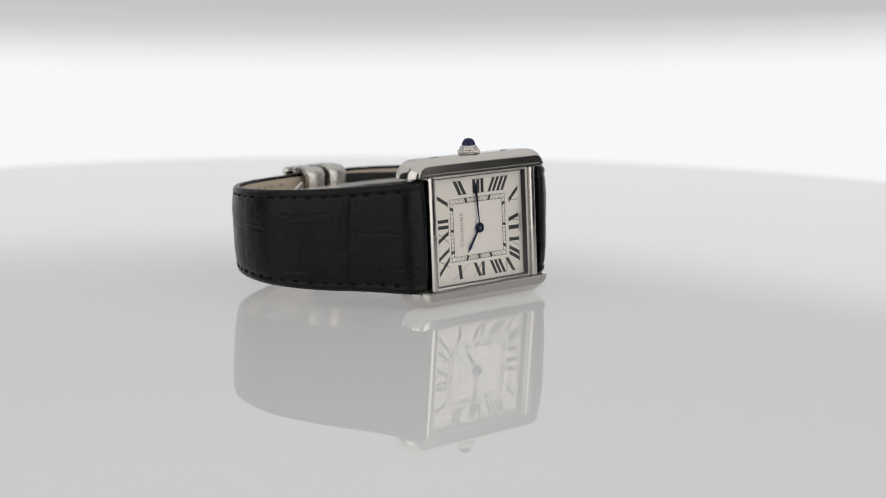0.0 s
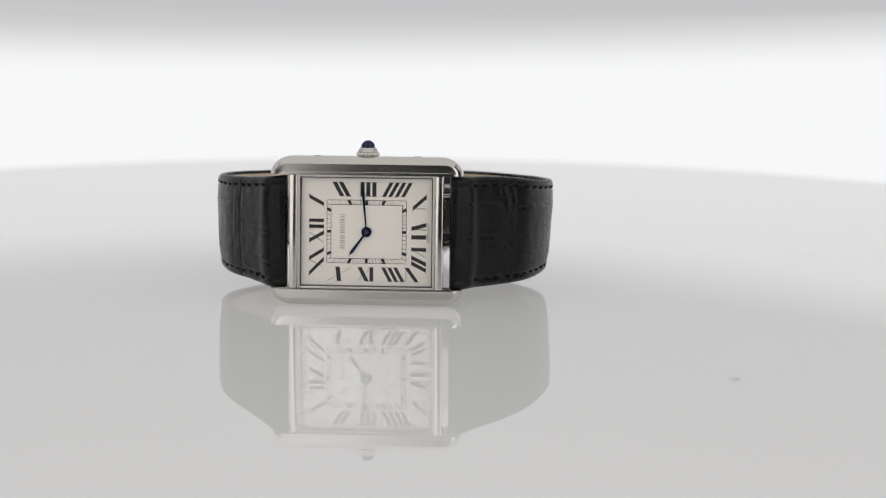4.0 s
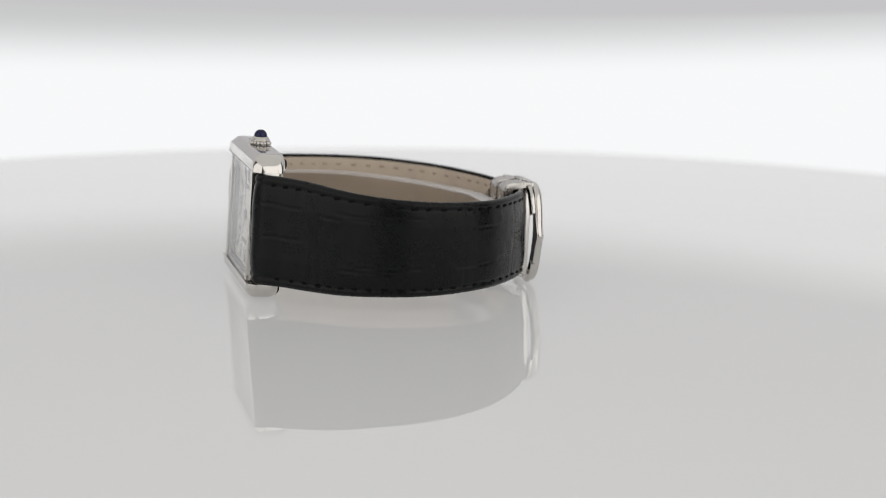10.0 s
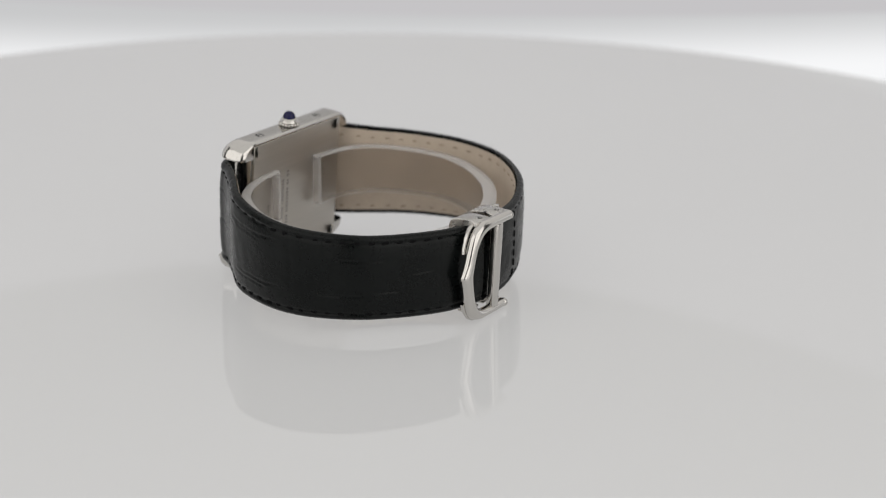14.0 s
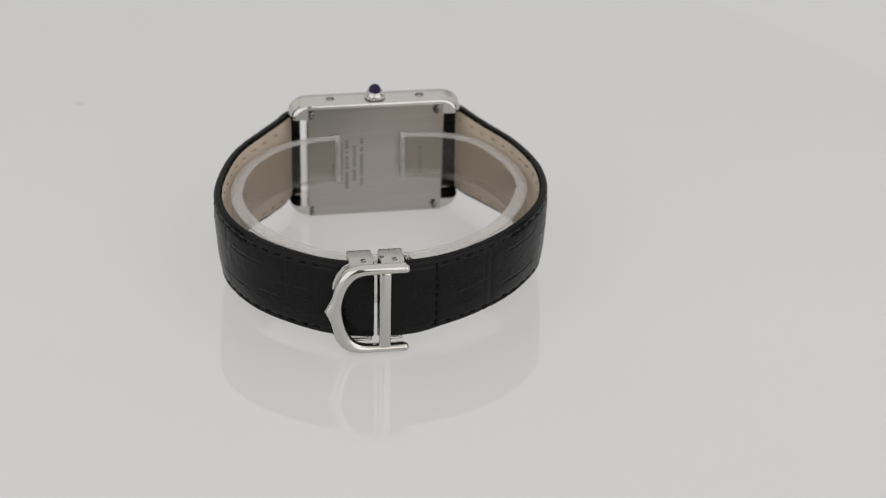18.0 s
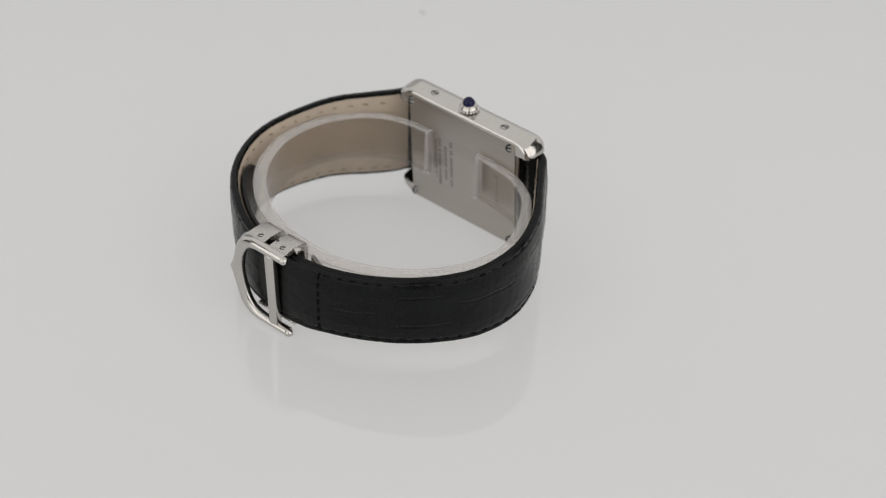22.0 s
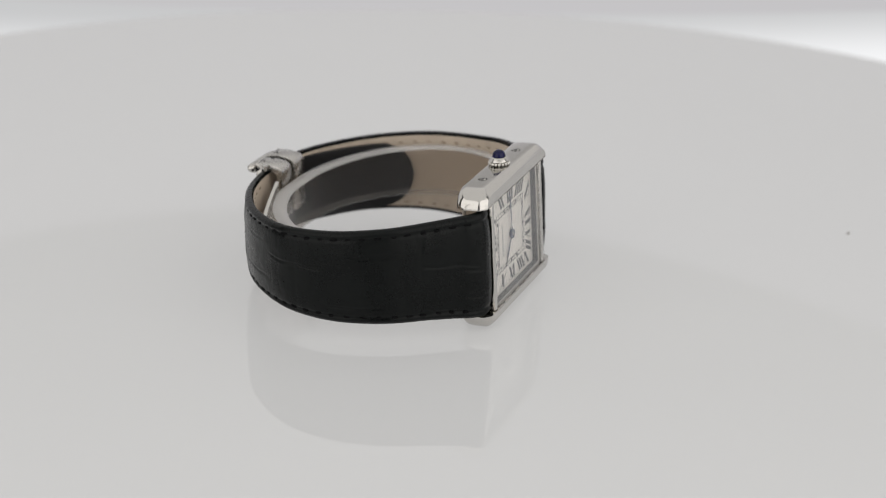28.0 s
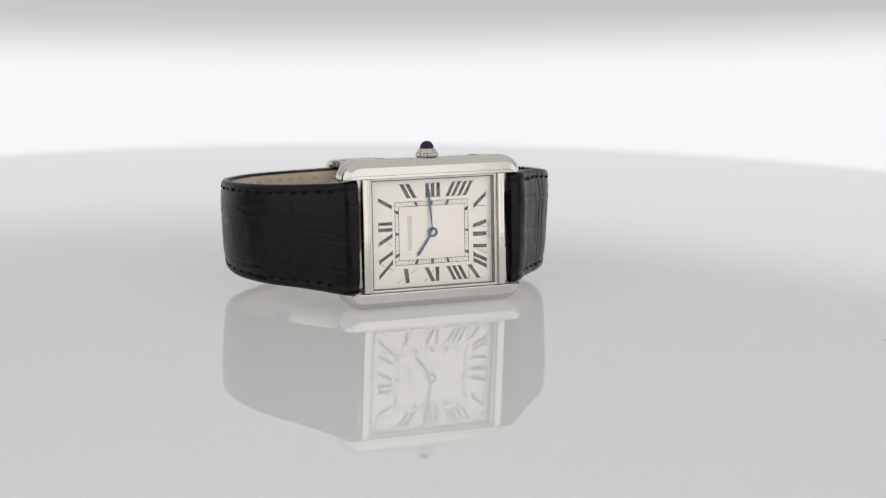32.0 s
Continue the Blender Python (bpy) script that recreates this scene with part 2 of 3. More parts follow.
def turntable():
    root = tagged(new("turntable"), "round glossy white acrylic turntable under the watch", "turntable")
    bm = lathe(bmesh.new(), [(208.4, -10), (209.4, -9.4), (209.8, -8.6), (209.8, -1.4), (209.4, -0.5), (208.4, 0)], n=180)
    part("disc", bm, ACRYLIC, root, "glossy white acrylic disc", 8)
    bm = lathe(bmesh.new(), [(88, -60), (90, -58), (90, -14), (88, -10.2)], n=72)
    part("drive_housing", bm, HOUSING, root, "grey motor housing")
    bm = lathe(bmesh.new(), [(130, -700), (130, -690), (40, -684), (32, -600), (32, -60.2)], n=48)
    part("pedestal", bm, HOUSING, root, "grey pedestal column")
    rng = random.Random(5)
    for x, y, r in ((61.5, -81.5, 0.6),):
        bm = bmesh.new()
        bmesh.ops.create_icosphere(bm, subdivisions=1, radius=1)
        for v in bm.verts:
            k = 0.7 + 0.5 * rng.random()
            v.co = Vector((x + v.co.x * r * k * 1.6, y + v.co.y * r * k * 0.7, 0.12 + v.co.z * 0.12))
        part("dust_speck", bm, DUST, root, "grey fleck of dust")
    return root


def backdrop():
    """The lit sheet behind the table, on the same arm as the camera."""
    root = tagged(new("backdrop"), "backlit white sheet behind the turntable with a dim upper band", "backdrop", kind="structure")

    def sheet(name, lo, hi, y, mat, label):
        bm = bmesh.new()
        cols = 24
        grid = []
        for j in range(cols + 1):
            x = -290 + 580 * j / cols
            rise = -0.022 * x
            bend = -0.00164 * x * x - 0.121 * x
            grid.append([bm.verts.new((x, y + bend + dy, z + rise)) for dy, z in ((0, lo), (0, hi), (3, hi), (3, lo))])
        for a, b in zip(grid, grid[1:]):
            for k in range(4):
                bm.faces.new((a[k], b[k], b[(k + 1) % 4], a[(k + 1) % 4]))
        bm.faces.new(grid[0])
        bm.faces.new(grid[-1][::-1])
        part(name, bm, mat, root, label, 0)

    sheet("glowing_sheet", -60, 58.6, 229, GLOW_BACK, "white glowing sheet that dims towards its top")
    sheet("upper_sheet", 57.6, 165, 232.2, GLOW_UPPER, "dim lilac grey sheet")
    return root


studio()
softbox("overhead_softbox", "large white overhead softbox hung from the ceiling", pose(0, 0.15, 0.62), 1100, 1500, GLOW_TOP, 780)
softbox("rear_softbox", "slanted white softbox hung behind the turntable", look((0, 0.98, 0.34), (0, 0.1, 0.05)), 1300, 780, GLOW_REAR, 0, True)
for side in (-1, 1):
    ang = radians(47.3) * side
    at = Vector((0.60 * math.sin(ang), -0.60 * math.cos(ang), 0.34))
    softbox("side_softbox", "tall white softbox beside the camera", look(at, (0, 0, 0.16)), 960, 860, GLOW_SIDE[side])
    ang = radians(127) * side
    at = Vector((0.80 * math.sin(ang), -0.80 * math.cos(ang), 0.30))
    softbox("rear_side_softbox", "white softbox on a stand behind the turntable", look(at, (0, 0, 0.12)), 750, 760, GLOW_REAR_SIDE)
TABLE = turntable()
BACKDROP = backdrop()

# ---- the wristwatch: x towards six o'clock, y from dial to back, z towards the crown ----
WATCH = tagged(new("wristwatch"), "rectangular steel wristwatch on black alligator strap, lying on its side", "watch")
MID = 13.8


def brancard(flip):
    """One of the two long side bars of the case, with rounded ends and a bright front facet."""
    layers = [(4.5, 0.45), (4.35, 0.2), (4.1, 0.05), (3.6, 0.0), (3.0, 0.0), (2.4, 0.0), (1.6, 0.0), (0.8, 0.0), (0.2, 0.02), (-0.1, 0.12), (-0.45, 0.34), (-1.4, 1.2), (-1.5, 1.34), (-1.47, 2.75), (-1.4, 2.85)]
    if flip:
        layers[:5] = [(4.5, 0.9), (4.35, 0.62), (4.1, 0.4), (3.6, 0.18), (3.0, 0.05)]
        layers[-4:] = [(-1.29, 1.2), (-1.37, 1.34), (-1.51, 2.75), (-1.43, 2.85)]
    bm = bmesh.new()
    rings = []
    for y, inset in layers:
        off = max(0.0, abs(y - 1.4) - 1.0) / 2.4
        half = 17.65 - 2.0 * (1 - math.sqrt(max(0.0, 1 - min(1, off) ** 2))) - 0.3 * inset
        top, lo, r = (27.35 if flip else 27.6) - inset, 24.3, 4.1 - inset * 1.5 if inset < 1.5 else 1.2
        rise = min(r, top - lo)
        pts = [(-half, lo), (-half, top - rise + 0.02)]
        for k in range(1, 13):
            a = math.pi - k * math.pi / 24
            pts.append((-half + r + r * math.cos(a), top - rise + rise * math.sin(a)))
        pts += [(-x, z) for x, z in pts[::-1]]
        rings.append([bm.verts.new((x, y, z if not flip else 2 * MID - z)) for x, z in pts])
    n = len(rings[0])
    for a, b in zip(rings, rings[1:]):
        for i in range(n):
            bm.faces.new((a[i], a[(i + 1) % n], b[(i + 1) % n], b[i]))
    bm.faces.new(rings[0])
    bm.faces.new(rings[-1][::-1])
    return bm


def screw(parent, m, r):
    me_head, me_slot, me_ring = screw_meshes(r)
    head = shared("screw", me_head, parent, m)
    shared("slot", me_slot, head, Matrix())
    shared("recess", me_ring, head, Matrix())


SCREWS = {}


def screw_meshes(r):
    if r not in SCREWS:
        head = lathe(bmesh.new(), [(r, 0), (r, 0.06), (r * 0.86, 0.1)], n=24)
        slot = box(bmesh.new(), -r * 0.95, r * 0.95, -0.19, 0.19, 0.05, 0.118)
        ring = lathe(bmesh.new(), [(r * 1.35 + 0.07, -0.02), (r * 1.35 + 0.07, 0.022), (r * 1.3 + 0.07, 0.03)], n=24)
        SCREWS[r] = (finish("screw", head, SATIN), finish("slot", slot, SCREW, 0), finish("recess", ring, SCREW, 0))
    return SCREWS[r]


def spot(x, y, z, rx=0, ry=0, rz=0):
    return pose(x * MM, y * MM, z * MM, rx, ry, rz)


def watch_case():
    for flip in (False, True):
        bar = part("case_bar", brancard(flip), POLISHED, WATCH, "polished steel side bar with rounded ends", 22)
        for sx in (-9.2, 9.2):
            screw(bar, spot(sx, 2.0, 27.57) if not flip else spot(sx, 2.0, 0.28, 180), 0.62)
    bm = box(bmesh.new(), -14.0, 14.0, 0.6, 3.95, 3.1, 24.5, 0.15)
    part("case_middle", bm, SATIN, WATCH, "satin steel case body")
    back = part("case_back", box(bmesh.new(), -13.9, 13.9, 4.0, 4.62, 0.75, 26.85, 0.12), BRUSHED, WATCH, "brushed steel case back")
    for sx in (-12.9, 12.9):
        for sz in (2.0, 25.6):
            screw(back, spot(sx, 4.6, sz, -90, 0, 35), 0.75)
    # end rails of the bezel, stepped
    for s in (-1, 1):
        bm = bmesh.new()
        a, b = sorted((s * 12.72, s * 14.05))
        box(bm, a, b, -1.35, 3.9, 3.35, 24.25, 0.16)
        rail = part("bezel_rail", bm, POLISHED, WATCH, "polished steel bezel rail")
        bm = bmesh.new()
        a, b = sorted((s * 12.16, s * 12.70))
        box(bm, a, b, -0.75, 0.5, 3.35, 24.25, 0.08)
        part("inner_step", bm, FLANGE, rail, "matt steel inner flange")
    for z0, z1 in ((3.35, 3.75), (23.85, 24.25)):
        part("bezel_lip", box(bmesh.new(), -12.15, 12.15, -0.75, 0.5, z0, z1, 0.08), FLANGE, WATCH)
    # black strips that draw the thin dark line around the dial
    for x in (-12.15, 12.0):
        part("gasket", box(bmesh.new(), x, x + 0.15, -0.7, 0.5, 3.9, 23.7), SCREW, WATCH, "thin black strip along the dial", 0)
    for z in (3.76, 23.69):
        part("gasket", box(bmesh.new(), -12.15, 12.15, -0.7, 0.5, z, z + 0.15), SCREW, WATCH, "thin black strip along the dial", 0)


def crown():
    bm = lathe(bmesh.new(), [(1.15, 27.3), (1.15, 27.72), (1.55, 27.8), (1.78, 27.95), (1.78, 28.3), (1.86, 28.36), (1.9, 28.46), (1.84, 28.58), (1.68, 28.76), (1.62, 28.86), (1.64, 28.94),
                             (1.52, 29.12), (1.36, 29.2), (1.2, 29.22)], 0, 2.1, 48)
    root = part("crown", bm, POLISHED, WATCH, "beaded steel crown with a blue cabochon")
    bead = bmesh.new()
    bmesh.ops.create_uvsphere(bead, u_segments=12, v_segments=8, radius=0.36)
    me = finish("bead", bead, POLISHED, 60)
    for i in range(18):
        a = 2 * math.pi * i / 18
        shared("bead", me, root, spot(1.86 * math.cos(a), 2.1 + 1.86 * math.sin(a), 28.0) @ Matrix.Diagonal((0.85, 0.85, 1.0, 1)))
    dome = [(1.3, 29.05)] + [(1.3 * math.cos(a) ** 0.9, 29.16 + 1.38 * math.sin(a)) for a in (math.pi / 2 * k / 10 for k in range(11))]
    part("cabochon", lathe(bmesh.new(), dome, 0, 2.1, 32), SAPPHIRE, root, "dark blue polished cabochon", 60)


def from_face(X, Y):
    return (X - 475.8) / 23.42, MID + (419.7 - Y) / 23.42


def stroke(bm, x1, y1, x2, y2, th, along):
    """A numeral stroke: its two ends are cut along the row ('x') or the column ('y')."""
    h = th / 2
    if along == "x":
        q = [(x1 - h, y1), (x1 + h, y1), (x2 + h, y2), (x2 - h, y2)]
    else:
        q = [(x1, y1 - h), (x1, y1 + h), (x2, y2 + h), (x2, y2 - h)]
    prism(bm, [from_face(*p) for p in q], 0.30, 0.345)


def numeral(strokes, along, dial):
    bm = bmesh.new()
    for x1, y1, x2, y2, th in strokes:
        stroke(bm, x1, y1, x2, y2, th, along)
        if th > 8:                                     # fine serifs at both ends
            for x, y in ((x1, y1), (x2, y2)):
                if along == "x":
                    stroke(bm, x - th * 0.75, y, x + th * 0.75, y, 1.6, "y")
                else:
                    stroke(bm, x, y - th * 0.75, x, y + th * 0.75, 1.6, "x")
    part("roman_numeral", bm, PRINT, dial, "black printed roman numeral", 0)


def text_part(name, words, size, m, mat, parent, label):
    cu = bpy.data.curves.new(name, "FONT")
    cu.body = words
    cu.size = size * MM
    cu.extrude = 0.01 * MM
    cu.align_x = "CENTER"
    cu.align_y = "CENTER"
    tmp = bpy.data.objects.new(name, cu)
    me = bpy.data.meshes.new_from_object(tmp)
    bpy.data.objects.remove(tmp)
    me.materials.append(mat)
    ob = new(name, me)
    ob.parent = parent
    ob.matrix_basis = m
    return tagged(ob, label)


def dial():
    root = part("dial", box(bmesh.new(), -12.1, 12.1, 0.35, 0.55, 3.2, 24.4), DIAL, WATCH, "silvered dial with black roman numerals", 0)
    L, R, T, B = (229, 291), (732, 670), (207, 267), (633, 573)
    numeral([(L[0], 269, L[1], 303, 17)], "y", root)                                                      # I
    numeral([(337, T[0], 370, T[1], 19), (364, T[0], 398, T[1], 19)], "x", root)                          # II
    numeral([(457, T[0], 457, T[1], 17), (482, T[0], 482, T[1], 17), (508, T[0], 508, T[1], 17)], "x", root)
    numeral([(582, T[0], 549, T[1], 16), (609, T[0], 576, T[1], 16), (637, T[0], 604, T[1], 16), (664, T[0], 631, T[1], 16)], "x", root)
    numeral([(R[0], 266, R[1] + 4, 317, 19), (R[1] + 4, 317, R[0], 317, 2.5)], "y", root)                 # V
    numeral([(R[0], 386, R[1], 404, 17), (R[1], 404, R[0], 409, 2.5), (R[0], 440, R[1], 440, 18)], "y", root)
    numeral([(R[0], 494, R[1], 492, 15), (R[0], 527, R[1], 494, 2.5), (R[0], 557, R[1], 527, 17), (R[0], 584, R[1], 552, 17)], "y", root)
    numeral([(548, B[1], 580, B[0], 16), (574, B[1], 606, B[0], 16), (600, B[1], 633, B[0], 16), (650, B[1], 693, B[0], 18), (647, B[1], 647, B[0], 2.5)], "x", root)
    numeral([(447, B[1], 478, B[0], 18), (493, B[1], 437, B[0], 2.5), (498, B[1], 498, B[0], 16)], "x", root)
    numeral([(351, B[1], 359, B[0], 18), (410, B[1], 310, B[0], 2.5)], "x", root)
    numeral([(L[0], 537, L[1], 498, 16), (L[0], 602, L[1], 540, 18), (L[0], 543, L[1], 575, 2.5)], "y", root)
    numeral([(L[0], 373, L[1], 373, 14), (L[0], 399, L[1], 399, 15), (L[0], 460, L[1], 425, 17), (L[0], 425, L[1], 468, 2.5)], "y", root)
    # railway minute track
    bm = bmesh.new()
    for w, h in ((7.3, 5.8), (6.55, 4.95)):
        t = 0.045
        for x0, x1, z0, z1 in ((-w, w, h - t, h + t), (-w, w, -h - t, -h + t), (-w - t, -w + t, -h, h), (w - t, w + t, -h, h)):
            prism(bm, [(x0, MID + z0), (x1, MID + z0), (x1, MID + z1), (x0, MID + z1)], 0.31, 0.345)
    part("minute_track", bm, PRINT, root, "fine printed square minute track", 0)

    def edge_point(a, w, h):
        c, s = math.cos(a), math.sin(a)
        k = min(w / max(1e-6, abs(c)), h / max(1e-6, abs(s)))
        return c * k, s * k

    for i in range(60):
        a = 2 * math.pi * i / 60
        p, q = edge_point(a, 7.3, 5.8), edge_point(a, 6.55, 4.95)
        d = Vector((-(p[1] - q[1]), p[0] - q[0])).normalized() * (0.27 if i % 5 == 0 else 0.035)
        bm = prism(bmesh.new(), [(p[0] - d.x, MID + p[1] - d.y), (p[0] + d.x, MID + p[1] + d.y), (q[0] + d.x, MID + q[1] + d.y), (q[0] - d.x, MID + q[1] - d.y)], 0.305, 0.345)
        part("hour_marker" if i % 5 == 0 else "minute_tick", bm, PRINT, root, "", 0)
    # maker's mark as plain bars, two thin ones for each letter
    for k in range(7):
        z = MID + 0.15 - 3.25 + k * 0.95
        for lo, hi in ((0.0, 0.15), (0.42, 0.42 + 0.06 * (2 + k % 2))):
            part("mark_bar", prism(bmesh.new(), [(-4.85, z + lo), (-4.0, z + lo), (-4.0, z + hi), (-4.85, z + hi)], 0.31, 0.345), MARK, root, "grey bar of the maker's mark", 0)
    text_part("swiss_made", "SWISS MADE", 0.62, spot(11.4, 0.34, MID - 0.1, 90, 0, 0) @ pose(0, 0, 0, 0, 0, 90), FINE_PRINT, root, "tiny printed words")
    # pointers
    bm = bmesh.new()
    hx, hz = from_face(400, 524)
    d = Vector((hx, hz - MID)).normalized()
    n = Vector((-d.y, d.x))
    L1 = Vector((hx, hz - MID)).length
    pts = [d * L1, d * (L1 - 1.0) + n * 0.30, d * 0.9 + n * 0.17, d * 0.9 - n * 0.17, d * (L1 - 1.0) - n * 0.30]
    prism(bm, [(p.x, MID + p.y) for p in pts], 0.02, 0.10)
    part("hour_pointer", bm, BLUED, root, "short blued steel sword pointer", 0)
    bm = bmesh.new()
    mx, mz = from_face(457, 217)
    d = Vector((mx, mz - MID)).normalized()
    n = Vector((-d.y, d.x))
    L1 = Vector((mx, mz - MID)).length
    pts = [d * L1, d * (L1 - 1.2) + n * 0.26, d * 0.9 + n * 0.10, d * 0.9 - n * 0.10, d * (L1 - 1.2) - n * 0.26]
    prism(bm, [(p.x, MID + p.y) for p in pts], -0.12, -0.04)
    part("minute_pointer", bm, BLUED, root, "long blued steel sword pointer", 0)
    part("centre_boss", disc_y(bmesh.new(), 0, MID, -0.2, 0.2, 0.95, 32), BLUED, root, "blued centre boss")
    part("centre_pin", disc_y(bmesh.new(), 0, MID, -0.28, 0.0, 0.36, 24), POLISHED, root, "bright steel pin")


watch_case()
crown()
dial()
glass = part("crystal", box(bmesh.new(), -12.68, 12.68, -1.25, -0.9, 3.4, 24.2, 0.06), CRYSTAL, WATCH, "clear flat crystal", 0)
glass.visible_shadow = False


def back_engraving():
    root = [o for o in WATCH.children if o.name.startswith("case_back")][0]
    rng = random.Random(3)
    for x, z0, z1, w in ((2.55, 7.9, 19.2, 0.7), (4.05, 9.1, 17.5, 0.7), (5.6, 7.2, 19.0, 0.75), (6.75, 8.4, 18.6, 0.6), (8.5, 10.6, 14.0, 0.6)):
        z = z0
        while z < z1:
            run = 0.28 + 0.35 * rng.random()
            part("engraved_bar", prism(bmesh.new(), [(x, z), (x + w, z), (x + w, z + run), (x, z + run)], 4.612, 4.634), ENGRAVED, root, "grey engraved bar", 0)
            z += run + 0.2 + (0.5 if rng.random() < 0.15 else 0)
    for k in range(6):
        z = 10.2 + k * 1.22
        part("engraved_bar", prism(bmesh.new(), [(-9.75 + 0.2 * (k % 2), z), (-9.0 + 0.6 * (k in (0, 5)), z + 0.12), (-9.05 + 0.4 * (k == 5), z + 0.45), (-9.65, z + 0.5)], 4.612, 4.634), ENGRAVED, root, "grey engraved bar", 0)


back_engraving()
# the case leans back a little
LEAN = spot(0, 0, MID, -3.9) @ spot(0, 0, -MID)
for piece in WATCH.children:
    piece.matrix_basis = LEAN @ piece.matrix_basis

# ---- strap ----
OUTER = [(-14.6, -0.85), (-16.8, -0.7), (-18.8, 0.85), (-20.4, 3.4), (-23.0, 7.1), (-28, 14.5), (-31.0, 24), (-29.9, 33.8), (-24.7, 41.9), (-17.2, 48.2), (-8, 52.5), (2, 54.0),
         (12, 53.0), (20, 49.2), (28.1, 42.2), (32.9, 33.0), (33.4, 24), (29.8, 13.8), (23.5, 6.7), (20.5, 3.3), (18.9, 0.85), (16.9, -0.65), (14.7, -0.8)]
LINE = catmull(OUTER, 14)
RUN, LENGTH = resample(LINE, 421)
HEIGHTS = [(0, 3.5, 24.0), (4, 3.3, 23.7), (13, 3.4, 22.65), (24, 3.3, 21.7), (34, 3.4, 20.95), (46, 3.7, 20.1), (62, 3.7, 19.2), (71, 3.4, 18.85), (76.5, 2.7, 18.8), (84, 2.6, 18.85), (90, 2.8, 19.0),
           (98, 2.95, 19.25), (112, 3.05, 19.65), (132, 2.9, 21.05), (149, 2.95, 23.3), (157, 3.3, 23.9), (LENGTH, 3.5, 24.0)]


def strap_z(s):
    last = len(HEIGHTS) - 1
    for i in range(last):
        (a, *p), (c, *q) = HEIGHTS[i], HEIGHTS[i + 1]
        if s <= c or i == last - 1:
            f = min(1.0, max(0.0, (s - a) / (c - a)))
            e, g = HEIGHTS[max(0, i - 1)], HEIGHTS[min(last, i + 2)]
            out = []
            for k in (0, 1):
                m0 = (q[k] - e[k + 1]) / (c - e[0]) * (c - a)
                m1 = (g[k + 1] - p[k]) / (g[0] - a) * (c - a)
                out.append((2 * f ** 3 - 3 * f * f + 1) * p[k] + (f ** 3 - 2 * f * f + f) * m0 + (3 * f * f - 2 * f ** 3) * q[k] + (f ** 3 - f * f) * m1)
            return out


def line_at(s):
    """Place and outward direction on the strap's outer line."""
    i = min(len(RUN) - 2, max(0, int(s / LENGTH * (len(RUN) - 1))))
    f = (s - RUN[i][0]) / (RUN[i + 1][0] - RUN[i][0])
    p = RUN[i][1].lerp(RUN[i + 1][1], f)
    a, b = RUN[max(0, i - 2)][1], RUN[min(len(RUN) - 1, i + 3)][1]
    t = (b - a).normalized()
    return p, Vector((t.y, -t.x)) * (1 if (t.y * (p.x - 1) - t.x * (p.y - 27)) > 0 else -1), t


def lean(s):
    """How far the strap's upper edge stands out beyond its lower one."""
    ends = math.exp(-(s / 4) ** 2) + math.exp(-((LENGTH - s) / 4) ** 2)          # the ends lean back with the case
    return 1.1 * math.exp(-((s - 124) / 24) ** 2) + 0.9 * math.exp(-((s - 45) / 18) ** 2) - 1.2 * ends


def thickness(s):
    d = min(s, LENGTH - s)
    return 1.65 + 0.35 * math.exp(-d / 6.0)


# creases: across the strap as (run from the case, bow, depth), along it as (from, to, share of the width, slant)
CROSS = {1: [(14.0, 1.0, 1.05), (16.3, 0.5, 0.95), (3.2, 0.0, 0.4), (37.8, 0.4, 0.6), (45.2, -0.4, 0.6), (60.0, 0.3, 0.4), (66.5, 0.3, 0.5)],
         -1: [(14.5, 0.3, 0.95), (17.3, 0.6, 0.5), (1.8, 0.0, 0.5), (38.5, 0.4, 0.35), (60.6, 0.4, 1.1), (62.3, 0.2, 0.6)]}
ALONG = {1: [(4.2, 13.3, 0.75, 0.0), (4.2, 13.3, 0.46, 0.02), (16.6, 21.5, 0.72, 0.0), (20.5, 31.5, 0.785, 0.0), (22.5, 30.5, 0.752, 0.0), (20.5, 31.5, 0.245, 0.0),
             (28.5, 36.0, 0.81, 0.02), (24.0, 36.0, 0.29, 0.01), (43.0, 52.0, 0.30, 0.0), (54.0, 59.0, 0.34, 0.01), (46.0, 56.0, 0.72, 0.0), (61.0, 66.0, 0.55, 0.0)],
         -1: [(18.6, 28.6, 0.75, 0.0), (19.6, 27.0, 0.72, 0.0), (1.9, 7.0, 0.49, 0.0), (2.2, 14.4, 0.55, 0.05), (1.9, 7.0, 0.23, 0.0), (4.0, 14.0, 0.09, 0.05),
              (21.5, 32.5, 0.18, 0.0), (33.0, 46.0, 0.60, 0.03), (47.0, 58.0, 0.30, 0.0), (48.0, 57.0, 0.74, 0.0), (61.0, 70.5, 0.46, -0.04)]}


